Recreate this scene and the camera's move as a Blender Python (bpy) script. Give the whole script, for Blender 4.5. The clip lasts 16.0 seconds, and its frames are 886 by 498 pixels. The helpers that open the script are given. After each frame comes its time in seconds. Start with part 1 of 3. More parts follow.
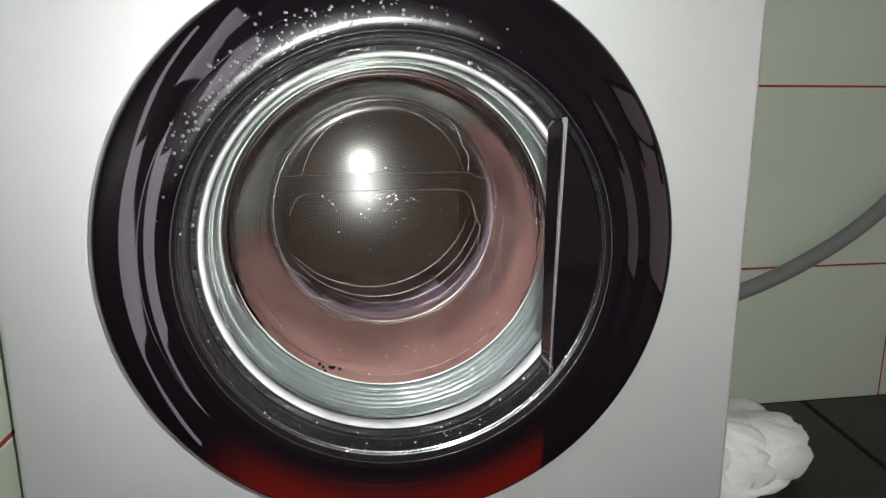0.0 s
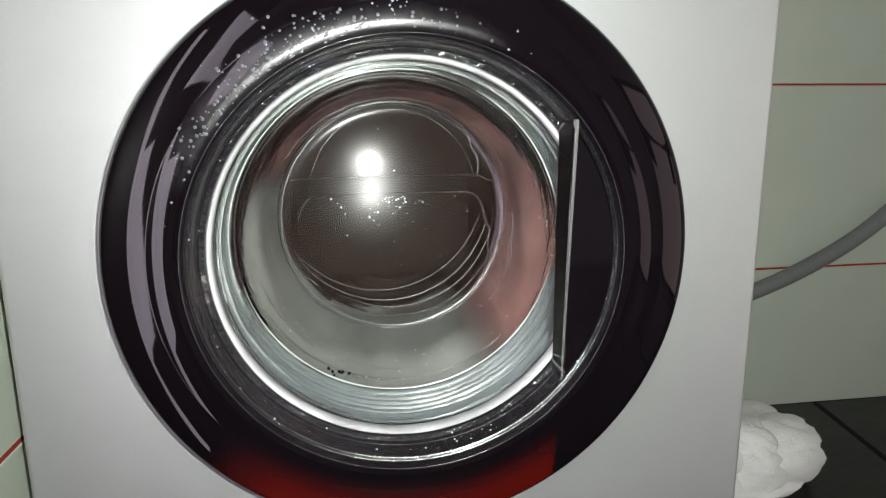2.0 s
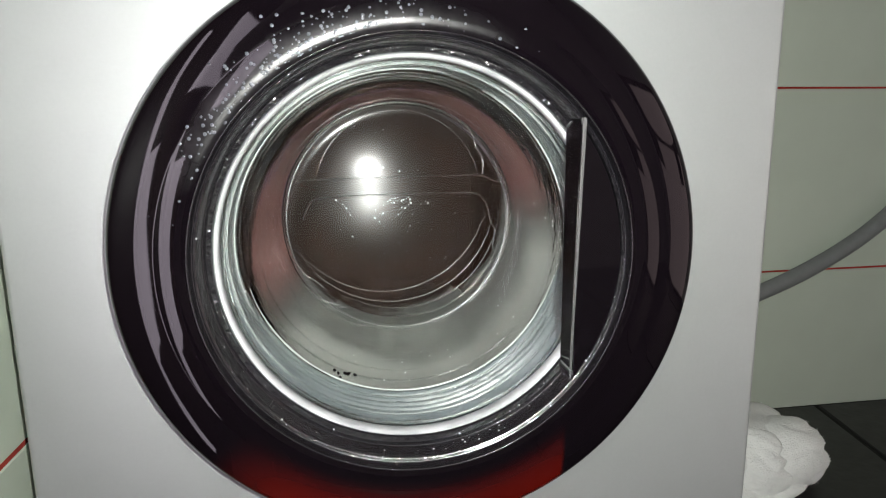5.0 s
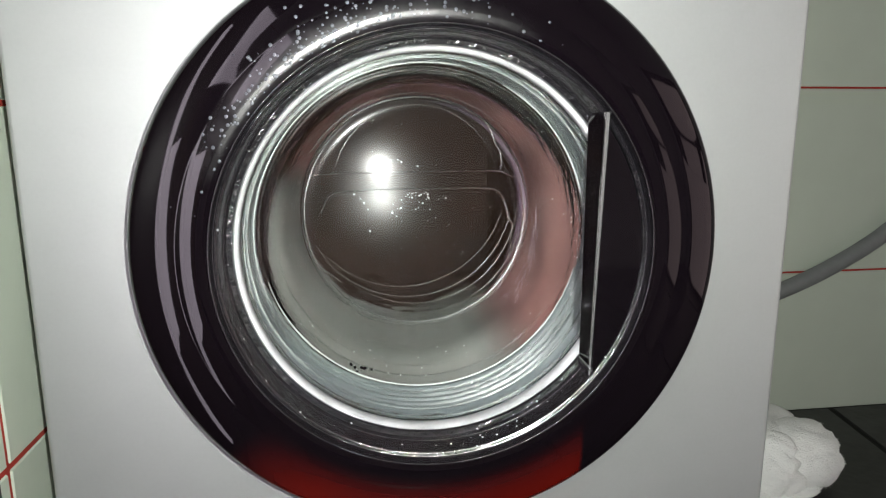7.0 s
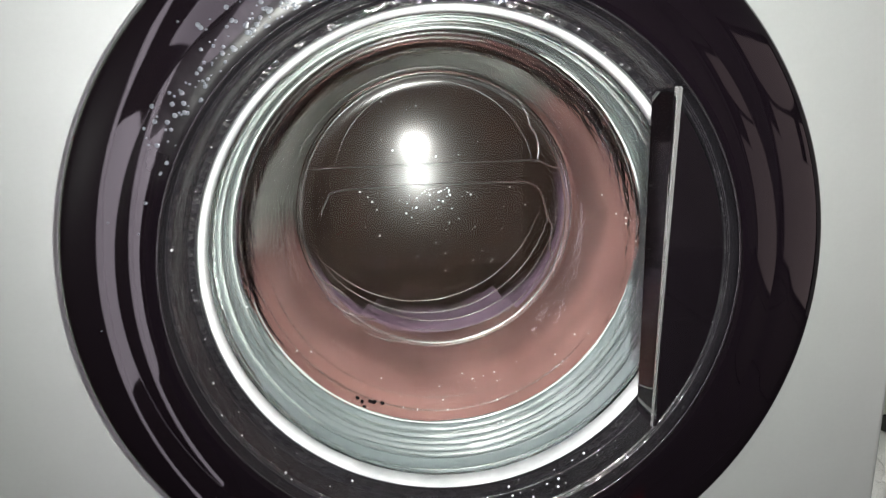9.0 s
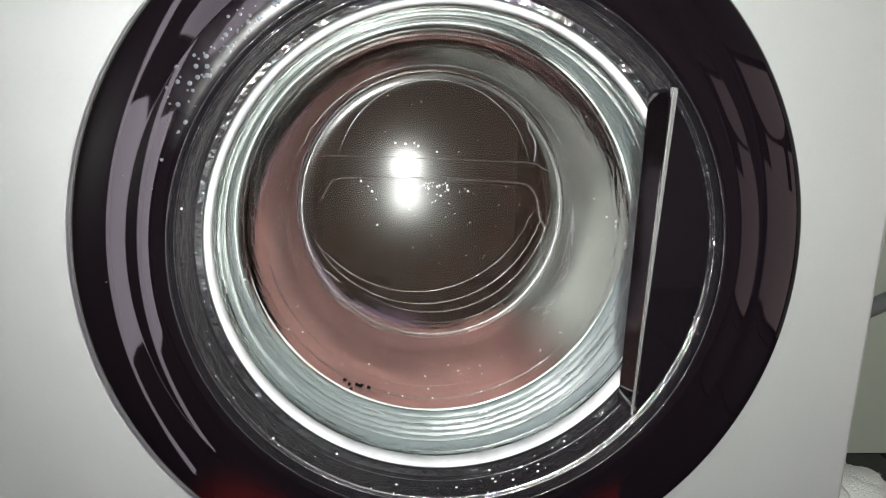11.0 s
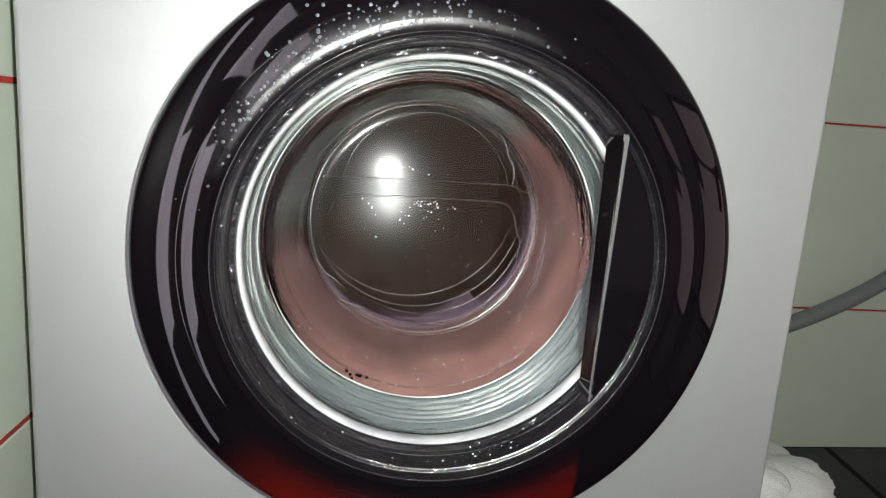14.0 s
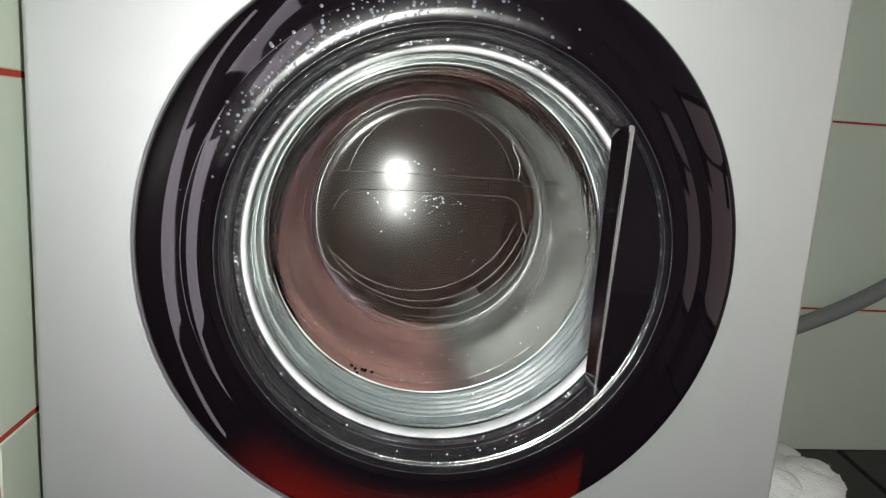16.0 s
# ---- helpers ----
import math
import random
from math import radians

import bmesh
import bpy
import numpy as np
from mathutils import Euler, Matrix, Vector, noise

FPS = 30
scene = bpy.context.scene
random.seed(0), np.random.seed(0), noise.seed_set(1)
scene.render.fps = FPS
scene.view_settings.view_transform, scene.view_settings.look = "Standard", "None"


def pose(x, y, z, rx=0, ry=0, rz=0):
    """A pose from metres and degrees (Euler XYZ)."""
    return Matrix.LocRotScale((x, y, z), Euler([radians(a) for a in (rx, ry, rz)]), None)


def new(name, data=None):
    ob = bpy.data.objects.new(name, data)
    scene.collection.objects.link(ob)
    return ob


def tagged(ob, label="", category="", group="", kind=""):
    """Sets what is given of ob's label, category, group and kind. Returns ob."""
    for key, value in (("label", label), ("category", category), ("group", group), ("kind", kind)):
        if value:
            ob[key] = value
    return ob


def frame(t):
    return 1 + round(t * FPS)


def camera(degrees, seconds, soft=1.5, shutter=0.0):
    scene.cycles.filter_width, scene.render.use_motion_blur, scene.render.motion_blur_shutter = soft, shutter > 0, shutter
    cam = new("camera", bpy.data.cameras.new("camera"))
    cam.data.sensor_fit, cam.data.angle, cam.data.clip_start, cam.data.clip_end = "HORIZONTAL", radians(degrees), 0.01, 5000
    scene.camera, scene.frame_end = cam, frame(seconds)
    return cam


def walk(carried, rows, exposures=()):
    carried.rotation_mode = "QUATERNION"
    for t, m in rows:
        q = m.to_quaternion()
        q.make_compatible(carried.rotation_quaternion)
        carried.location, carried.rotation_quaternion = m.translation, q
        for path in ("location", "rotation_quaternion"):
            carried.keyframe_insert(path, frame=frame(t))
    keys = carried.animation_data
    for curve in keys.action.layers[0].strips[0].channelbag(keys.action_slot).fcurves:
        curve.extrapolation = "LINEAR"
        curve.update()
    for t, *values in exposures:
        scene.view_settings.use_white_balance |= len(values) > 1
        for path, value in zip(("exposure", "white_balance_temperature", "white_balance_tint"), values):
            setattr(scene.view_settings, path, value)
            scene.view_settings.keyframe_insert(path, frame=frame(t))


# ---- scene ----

cam = camera(67.5, 16.0, soft=1.1, shutter=0.5)
PATH = [
    (0.0, -0.0469, -0.5151, 0.5629, 78.19, 0.04, -8.99),
    (0.5, -0.0398, -0.5041, 0.5618, 78.25, -0.15, -8.91),
    (1.0, -0.0436, -0.5074, 0.5622, 78.22, -0.08, -8.86),
    (1.5, -0.0479, -0.5088, 0.5634, 78.49, 0.41, -8.36),
    (2.0, -0.0486, -0.5091, 0.5654, 78.13, 0.37, -8.48),
    (2.5, -0.0495, -0.5088, 0.5614, 77.71, 0.44, -8.66),
    (3.0, -0.0511, -0.5086, 0.5586, 77.58, 0.23, -8.63),
    (3.5, -0.0509, -0.5097, 0.5573, 77.60, 0.27, -8.43),
    (4.0, -0.0546, -0.5074, 0.5583, 78.10, 0.54, -8.68),
    (6.5, -0.0589, -0.5077, 0.5590, 78.99, 0.36, -8.96),
    (7.0, -0.0658, -0.5053, 0.5543, 78.79, 0.11, -8.06),
    (7.5, -0.0575, -0.4862, 0.5468, 80.48, 3.37, -6.83),
    (8.0, -0.0471, -0.4120, 0.5198, 81.88, -3.74, -3.16),
    (8.5, -0.0328, -0.3823, 0.5406, 77.07, -1.91, -1.03),
    (9.0, -0.0378, -0.3977, 0.5578, 76.70, 1.35, -4.70),
    (9.5, -0.0500, -0.4239, 0.5322, 80.77, 0.14, -5.69),
    (10.0, -0.0523, -0.4175, 0.5346, 78.96, -2.84, -5.56),
    (10.2, -0.0470, -0.4164, 0.5315, 79.45, -2.35, -5.66),
    (12.3, -0.0511, -0.4406, 0.5369, 79.18, -3.79, -5.16),
    (12.5, -0.0443, -0.4602, 0.5418, 79.45, -3.62, -5.67),
    (13.0, -0.0469, -0.4885, 0.5533, 79.64, -3.46, -5.64),
    (13.5, -0.0672, -0.4937, 0.5557, 78.71, -3.16, -6.35),
    (14.0, -0.0673, -0.4944, 0.5560, 79.36, -4.00, -7.03),
    (14.5, -0.0608, -0.4958, 0.5519, 79.30, -3.84, -7.06),
    (15.0, -0.0638, -0.4989, 0.5528, 79.38, -3.69, -6.93),
    (15.5, -0.0620, -0.4950, 0.5524, 79.60, -4.20, -6.62),
    (16.0, -0.0629, -0.4953, 0.5471, 79.71, -3.89, -6.19),
]
walk(cam, [(t, pose(*p)) for t, *p in PATH],
     [(0.0, -0.03), (7.0, -0.06), (7.6, -0.1), (8.0, -0.05), (8.5, -0.3), (9.0, -0.24), (9.5, -0.14), (10.2, -0.14), (12.3, -0.13), (13.0, -0.12), (16.0, -0.12)])

# ---- light: the room is dark but for the phone's torch (a keyed thing further down) and unseen glowing panels added for the ring's reflections ----
world = bpy.data.worlds.new("world")
scene.world = world
world.use_nodes = True
world.node_tree.nodes["Background"].inputs["Color"].default_value = (0.02, 0.02, 0.022, 1)
world.node_tree.nodes["Background"].inputs["Strength"].default_value = 0.3
scene.view_settings.exposure = 0.0
TORCH = 65500.0
LILAC_GLOW = 4.2

# ---- plan ----
CX, CZ = -0.0035, 0.458          # the door's axis, along y
BACK, LEFT, RIGHT, FRONT, TOP = 0.586, -0.3286, 1.30, -1.9, 2.45


# ---- materials ----
def material(name, color, rough=0.5, metal=0.0, spots=None, scale=40.0, amount=0.15, bump=0.0, bump_scale=200.0,
             ior=1.45, transmission=0.0, coat=0.0, rough_var=0.0):
    """A principled material with colour variation at two scales, uneven gloss and fine relief."""
    m = bpy.data.materials.new(name)
    m.use_nodes = True
    nt = m.node_tree
    b = nt.nodes["Principled BSDF"]
    b.inputs["Base Color"].default_value = (*color, 1)
    b.inputs["Roughness"].default_value = rough
    b.inputs["Metallic"].default_value = metal
    b.inputs["IOR"].default_value = ior
    b.inputs["Transmission Weight"].default_value = transmission
    b.inputs["Coat Weight"].default_value = coat
    co = nt.nodes.new("ShaderNodeTexCoord")
    if amount > 0:
        n1, n2 = nt.nodes.new("ShaderNodeTexNoise"), nt.nodes.new("ShaderNodeTexNoise")
        n1.inputs["Scale"].default_value, n2.inputs["Scale"].default_value = scale, scale * 0.12
        n1.inputs["Detail"].default_value = n2.inputs["Detail"].default_value = 5
        add = nt.nodes.new("ShaderNodeMath")
        add.operation = "ADD"
        for i, n in enumerate((n1, n2)):
            nt.links.new(co.outputs["Object"], n.inputs["Vector"])
            nt.links.new(n.outputs["Fac"], add.inputs[i])
        ramp = nt.nodes.new("ShaderNodeMapRange")
        ramp.inputs["From Min"].default_value, ramp.inputs["From Max"].default_value = 0.65, 1.35
        nt.links.new(add.outputs[0], ramp.inputs["Value"])
        mix = nt.nodes.new("ShaderNodeMix")
        mix.data_type = "RGBA"
        lo = spots or tuple(c * (1 - amount) for c in color)
        mix.inputs["A"].default_value = (*lo, 1)
        mix.inputs["B"].default_value = (*(min(1, c * (1 + amount * 0.3)) for c in color), 1)
        nt.links.new(ramp.outputs[0], mix.inputs["Factor"])
        nt.links.new(mix.outputs["Result"], b.inputs["Base Color"])
        if rough_var > 0:
            rr = nt.nodes.new("ShaderNodeMapRange")
            rr.inputs["From Min"].default_value, rr.inputs["From Max"].default_value = 0.65, 1.35
            rr.inputs["To Min"].default_value, rr.inputs["To Max"].default_value = max(0, rough - rough_var), rough + rough_var
            nt.links.new(add.outputs[0], rr.inputs["Value"])
            nt.links.new(rr.outputs[0], b.inputs["Roughness"])
    if bump > 0:
        n3 = nt.nodes.new("ShaderNodeTexNoise")
        n3.inputs["Scale"].default_value, n3.inputs["Detail"].default_value = bump_scale, 6
        bp = nt.nodes.new("ShaderNodeBump")
        bp.inputs["Strength"].default_value, bp.inputs["Distance"].default_value = bump, 0.002
        nt.links.new(co.outputs["Object"], n3.inputs["Vector"])
        nt.links.new(n3.outputs["Fac"], bp.inputs["Height"])
        nt.links.new(bp.outputs[0], b.inputs["Normal"])
    return m


def glow(name, color, strength):
    m = bpy.data.materials.new(name)
    m.use_nodes = True
    b = m.node_tree.nodes["Principled BSDF"]
    b.inputs["Base Color"].default_value = (*color, 1)
    b.inputs["Emission Color"].default_value = (*color, 1)
    b.inputs["Emission Strength"].default_value = strength
    return m


def ring_material():
    """Near-black glossy plastic of the door ring; a red glow along the lowest stretch is painted into its colour."""
    m = material("door_plastic", (0.003, 0.002, 0.003), 0.04, ior=1.45, amount=0)
    m.node_tree.nodes["Principled BSDF"].inputs["Coat Roughness"].default_value = 0.3
    nt = m.node_tree
    b = nt.nodes["Principled BSDF"]
    co = nt.nodes.new("ShaderNodeTexCoord")
    sep = nt.nodes.new("ShaderNodeSeparateXYZ")
    nt.links.new(co.outputs["Object"], sep.inputs[0])
    def calc(op, u, v):
        n = nt.nodes.new("ShaderNodeMath")
        n.operation = op
        for i, q in enumerate((u, v)):
            if isinstance(q, (int, float)):
                n.inputs[i].default_value = q
            else:
                nt.links.new(q, n.inputs[i])
        return n.outputs[0]

    def ramp(value, lo, hi):
        n = nt.nodes.new("ShaderNodeMapRange")
        n.interpolation_type = "SMOOTHSTEP"
        n.inputs["From Min"].default_value, n.inputs["From Max"].default_value = lo, hi
        nt.links.new(value, n.inputs["Value"])
        return n.outputs[0]

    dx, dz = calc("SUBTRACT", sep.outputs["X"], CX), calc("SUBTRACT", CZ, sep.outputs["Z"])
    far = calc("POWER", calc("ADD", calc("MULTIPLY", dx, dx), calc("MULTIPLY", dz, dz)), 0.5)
    # mask of the red glow that is put into the base colour
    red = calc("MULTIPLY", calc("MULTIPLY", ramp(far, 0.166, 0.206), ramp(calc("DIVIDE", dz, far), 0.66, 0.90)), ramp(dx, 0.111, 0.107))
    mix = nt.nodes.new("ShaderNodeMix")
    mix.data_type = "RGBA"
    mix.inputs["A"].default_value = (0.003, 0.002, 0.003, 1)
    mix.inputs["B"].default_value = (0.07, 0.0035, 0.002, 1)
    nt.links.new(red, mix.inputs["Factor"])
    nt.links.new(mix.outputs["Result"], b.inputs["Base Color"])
    # a film of dried water on the upper stretch by the lip
    high = nt.nodes.new("ShaderNodeMapRange")
    high.interpolation_type = "SMOOTHSTEP"
    high.inputs["From Min"].default_value, high.inputs["From Max"].default_value = CZ + 0.03, CZ + 0.13
    nt.links.new(sep.outputs["Z"], high.inputs["Value"])
    streak = nt.nodes.new("ShaderNodeTexNoise")
    streak.inputs["Scale"].default_value, streak.inputs["Detail"].default_value = 55, 6
    nt.links.new(co.outputs["Object"], streak.inputs["Vector"])
    film = nt.nodes.new("ShaderNodeMath")
    film.operation = "MULTIPLY"
    nt.links.new(high.outputs[0], film.inputs[0])
    nt.links.new(streak.outputs["Fac"], film.inputs[1])
    some = nt.nodes.new("ShaderNodeMapRange")
    some.inputs["From Min"].default_value, some.inputs["From Max"].default_value = 0.05, 0.55
    some.inputs["To Min"].default_value, some.inputs["To Max"].default_value = 0.0, 1.0
    near = calc("MULTIPLY", film.outputs[0], calc("MULTIPLY", ramp(far, 0.184, 0.166), ramp(dx, 0.10, -0.03)))
    nt.links.new(near, some.inputs["Value"])
    nt.links.new(some.outputs[0], b.inputs["Coat Weight"])
    return m


def glass_material():
    """Clear moulded glass: fine turned rings on its flanks, a few waves, a thin film on its surface."""
    m = material("bowl_glass", (0.93, 0.97, 0.95), 0.0, transmission=1.0, ior=1.5, amount=0, coat=0.16)
    nt = m.node_tree
    b = nt.nodes["Principled BSDF"]
    b.inputs["Coat Roughness"].default_value = 0.155

    def calc(op, u, v=None):
        n = nt.nodes.new("ShaderNodeMath")
        n.operation = op
        for i, q in enumerate((u, v)):
            if q is None:
                continue
            if isinstance(q, (int, float)):
                n.inputs[i].default_value = q
            else:
                nt.links.new(q, n.inputs[i])
        return n.outputs[0]

    co, sep = nt.nodes.new("ShaderNodeTexCoord"), nt.nodes.new("ShaderNodeSeparateXYZ")
    nt.links.new(co.outputs["Object"], sep.inputs[0])
    dx, dz = calc("SUBTRACT", sep.outputs["X"], CX), calc("SUBTRACT", sep.outputs["Z"], CZ + 0.006)
    r = calc("SQRT", calc("ADD", calc("MULTIPLY", dx, dx), calc("MULTIPLY", dz, dz)))
    wavy, way = nt.nodes.new("ShaderNodeTexNoise"), nt.nodes.new("ShaderNodeCombineXYZ")
    wavy.inputs["Scale"].default_value, wavy.inputs["Detail"].default_value = 1.0, 3
    # drawn out along the turning direction, as pressed glass is
    nt.links.new(calc("MULTIPLY", calc("DIVIDE", dx, r), 4.5), way.inputs["X"])
    nt.links.new(calc("MULTIPLY", calc("DIVIDE", dz, r), 4.5), way.inputs["Y"])
    nt.links.new(calc("MULTIPLY", calc("SUBTRACT", r, calc("MULTIPLY", sep.outputs["Y"], 0.6)), 85), way.inputs["Z"])
    nt.links.new(way.outputs[0], wavy.inputs["Vector"])
    phase = calc("ADD", calc("ADD", calc("MULTIPLY", r, 1150), calc("MULTIPLY", sep.outputs["Y"], 620)), calc("MULTIPLY", wavy.outputs["Fac"], 0.8))
    flank = nt.nodes.new("ShaderNodeMapRange")
    flank.inputs["From Min"].default_value, flank.inputs["From Max"].default_value = 0.100, 0.113
    dl = calc("SUBTRACT", sep.outputs["Z"], CZ + 0.022)
    nt.links.new(calc("SQRT", calc("ADD", calc("MULTIPLY", dx, dx), calc("MULTIPLY", dl, dl))), flank.inputs["Value"])
    height = calc("MULTIPLY", calc("ADD", calc("MULTIPLY", calc("SINE", phase), 0.25), calc("MULTIPLY", wavy.outputs["Fac"], 5.0)), flank.outputs[0])
    bp = nt.nodes.new("ShaderNodeBump")
    bp.inputs["Strength"].default_value, bp.inputs["Distance"].default_value = 0.28, 0.0005
    nt.links.new(height, bp.inputs["Height"])
    nt.links.new(bp.outputs[0], b.inputs["Normal"])
    return m


M_PANEL = material("panel_lacquer", (0.432, 0.448, 0.441), 0.5, metal=0.55, amount=0.05, scale=300, bump=0.03, bump_scale=900, rough_var=0.05)
M_CASE = material("case_lacquer", (0.5, 0.5, 0.5), 0.4, amount=0.06, scale=120)
M_RING = ring_material()
M_BEZEL = material("bezel_plastic", (0.012, 0.011, 0.013), 0.1, ior=1.7, amount=0.3, scale=60, rough_var=0.04, coat=0.22, bump=0.8, bump_scale=150)
M_BEZEL.node_tree.nodes["Principled BSDF"].inputs["Coat Roughness"].default_value = 0.14
M_HANDLE = material("handle_plastic", (0.004, 0.003, 0.004), 0.05, ior=1.45, amount=0.3, scale=60)
M_EDGE = material("polished_edge", (0.50, 0.50, 0.50), 0.2, metal=0.85, amount=0.1, scale=80)
M_RIM = material("white_seal", (0.64, 0.655, 0.66), 0.2, spots=(0.34, 0.35, 0.355), amount=0.4, scale=38)
M_GASKET = material("gasket_rubber", (0.108, 0.124, 0.131), 0.3, amount=0.08, scale=20, coat=1.0)
M_GASKET.node_tree.nodes["Principled BSDF"].inputs["Coat Roughness"].default_value = 0.1
M_GLASS = glass_material()
M_RIDGE = material("ridge_glass", (0.93, 0.97, 0.95), 0.04, transmission=1.0, ior=1.5, amount=0, coat=0.45)
M_RIDGE.node_tree.nodes["Principled BSDF"].inputs["Coat Roughness"].default_value = 0.15
M_BACKGLASS = material("bowl_back_glass", (0.93, 0.97, 0.95), 0.19, transmission=1.0, ior=1.14, amount=0)
# whitish body colour that imitates torch light caught by the glass step
M_STEP_GLINT = material("step_highlight", (0.62, 0.66, 0.64), 0.12, transmission=0.45, ior=1.5, amount=0.1, scale=90, coat=1.0)
# pale opaque colour for water drops: their glint is painted in
M_DROP_GLINT = material("drop_glint", (0.68, 0.69, 0.68), 0.15, amount=0.2, scale=300, coat=1.0)
M_SPOT = material("lime_spot", (0.07, 0.077, 0.09), 0.3, amount=0.3, scale=300)
M_STEEL = material("drum_steel", (0.42, 0.40, 0.37), 0.35, metal=0.9, amount=0.2, scale=30)
# steel painted near-black: the unlit depth of the drum is put into the colour
M_DRUM_SHADE = material("shaded_drum_back", (0.020, 0.009, 0.006), 0.9, metal=0.0, amount=0.4, scale=20)
M_DRUM_SHADE.node_tree.nodes["Principled BSDF"].inputs["Specular IOR Level"].default_value = 0.15
M_PINK = material("pink_fabric", (0.29, 0.142, 0.128), 0.8, spots=(0.13, 0.058, 0.055), amount=0.45, scale=30, bump=0.5, bump_scale=260)
M_PURPLE = material("purple_fabric", (0.18, 0.105, 0.16), 0.8, amount=0.35, scale=60, bump=0.5, bump_scale=260)
M_GREYCLOTH = material("grey_fabric", (0.205, 0.204, 0.192), 0.8, spots=(0.085, 0.085, 0.075), amount=0.4, scale=34, bump=0.5, bump_scale=260)
M_TILE = material("wall_tile", (0.565, 0.625, 0.53), 0.22, amount=0.07, scale=9, bump=0.03, bump_scale=30, rough_var=0.05)
M_GROUT = material("red_grout", (0.40, 0.035, 0.02), 0.9, amount=0.3, scale=120)
M_PLASTER = material("plaster", (0.5, 0.49, 0.47), 0.8, amount=0.1, scale=20)
M_FLOOR = material("floor_tile", (0.016, 0.015, 0.015), 0.4, amount=0.4, scale=40, bump=0.15, bump_scale=90, rough_var=0.1)
M_FGROUT = material("dark_grout", (0.008, 0.008, 0.008), 0.9, amount=0.2, scale=60)
M_HOSE = material("hose_plastic", (0.20, 0.21, 0.21), 0.4, amount=0.15, scale=60)
M_TERRY = material("terry_cotton", (0.93, 0.95, 0.92), 0.95, amount=0.05, scale=160, bump=1.0, bump_scale=420)
M_BACKING = material("dark_backing", (0.022, 0.014, 0.010), 0.5, amount=0.4, scale=30, bump=0.2, bump_scale=60)
M_PHONE = material("phone_plastic", (0.02, 0.02, 0.02), 0.4, amount=0.2)
M_LED = glow("torch_led", (0.98, 1.0, 0.955), TORCH)
# dim glow added only to draw the pinkish reflection on the ring
M_DIM_GLOW = glow("dim_reflection_glow", (0.85, 0.66, 0.66), 0.85)
M_LILAC = glow("lilac_reflection_glow", (0.80, 0.70, 0.82), LILAC_GLOW)


# ---- mesh helpers ----
def part(name, bm, mat, parent=None, label="", smooth=False):
    """Links a bmesh as one mesh object, under a thing or a part."""
    me = bpy.data.meshes.new(name)
    bmesh.ops.recalc_face_normals(bm, faces=bm.faces)
    bm.to_mesh(me)
    bm.free()
    me.materials.append(mat)
    if smooth:
        for p in me.polygons:
            p.use_smooth = True
        me.set_sharp_from_angle(angle=radians(smooth))
    ob = new(name, me)
    ob.parent = parent
    return tagged(ob, label=label)


def thing(name, label, category, at=(0, 0, 0), group="", kind=""):
    ob = new(name)
    ob.location = at
    ob.empty_display_size = 0.05
    return tagged(ob, label, category, group, kind)


def box(x0, x1, y0, y1, z0, z1, bevel=0.0, seg=2):
    bm = bmesh.new()
    bmesh.ops.create_cube(bm, size=1)
    for v in bm.verts:
        v.co = ((x0 + x1) / 2 + v.co.x * (x1 - x0), (y0 + y1) / 2 + v.co.y * (y1 - y0), (z0 + z1) / 2 + v.co.z * (z1 - z0))
    if bevel:
        bmesh.ops.bevel(bm, geom=bm.edges[:], offset=bevel, segments=seg, profile=0.5, affect="EDGES")
    return bm


def revolve(profile, n=144, closed=True, cx=CX, cz=CZ):
    """Turns a profile of (r, y) or (r, y, lift) points round the door's axis."""
    bm = bmesh.new()
    loops = []
    for p in profile:
        r, y = p[0], p[1]
        lift = p[2] if len(p) > 2 else 0
        if r < 1e-6:
            loops.append([bm.verts.new((cx, y, cz + lift))])
        else:
            loops.append([bm.verts.new((cx + r * math.cos(2 * math.pi * k / n), y, cz + lift + r * math.sin(2 * math.pi * k / n))) for k in range(n)])
    pairs = list(zip(loops, loops[1:])) + ([(loops[-1], loops[0])] if closed else [])
    for a, b in pairs:
        if len(a) == 1 and len(b) == 1:
            continue
        for k in range(n):
            q = [a[k % len(a)], a[(k + 1) % len(a)], b[(k + 1) % len(b)], b[k % len(b)]]
            q = list(dict.fromkeys(q))
            bm.faces.new(q)
    return bm


def arc(cr, cy, rad, a0, a1, n):
    """Points (r, y) on an arc in the profile's plane."""
    return [(cr + rad * math.cos(radians(a0 + (a1 - a0) * i / n)), cy + rad * math.sin(radians(a0 + (a1 - a0) * i / n))) for i in range(n + 1)]


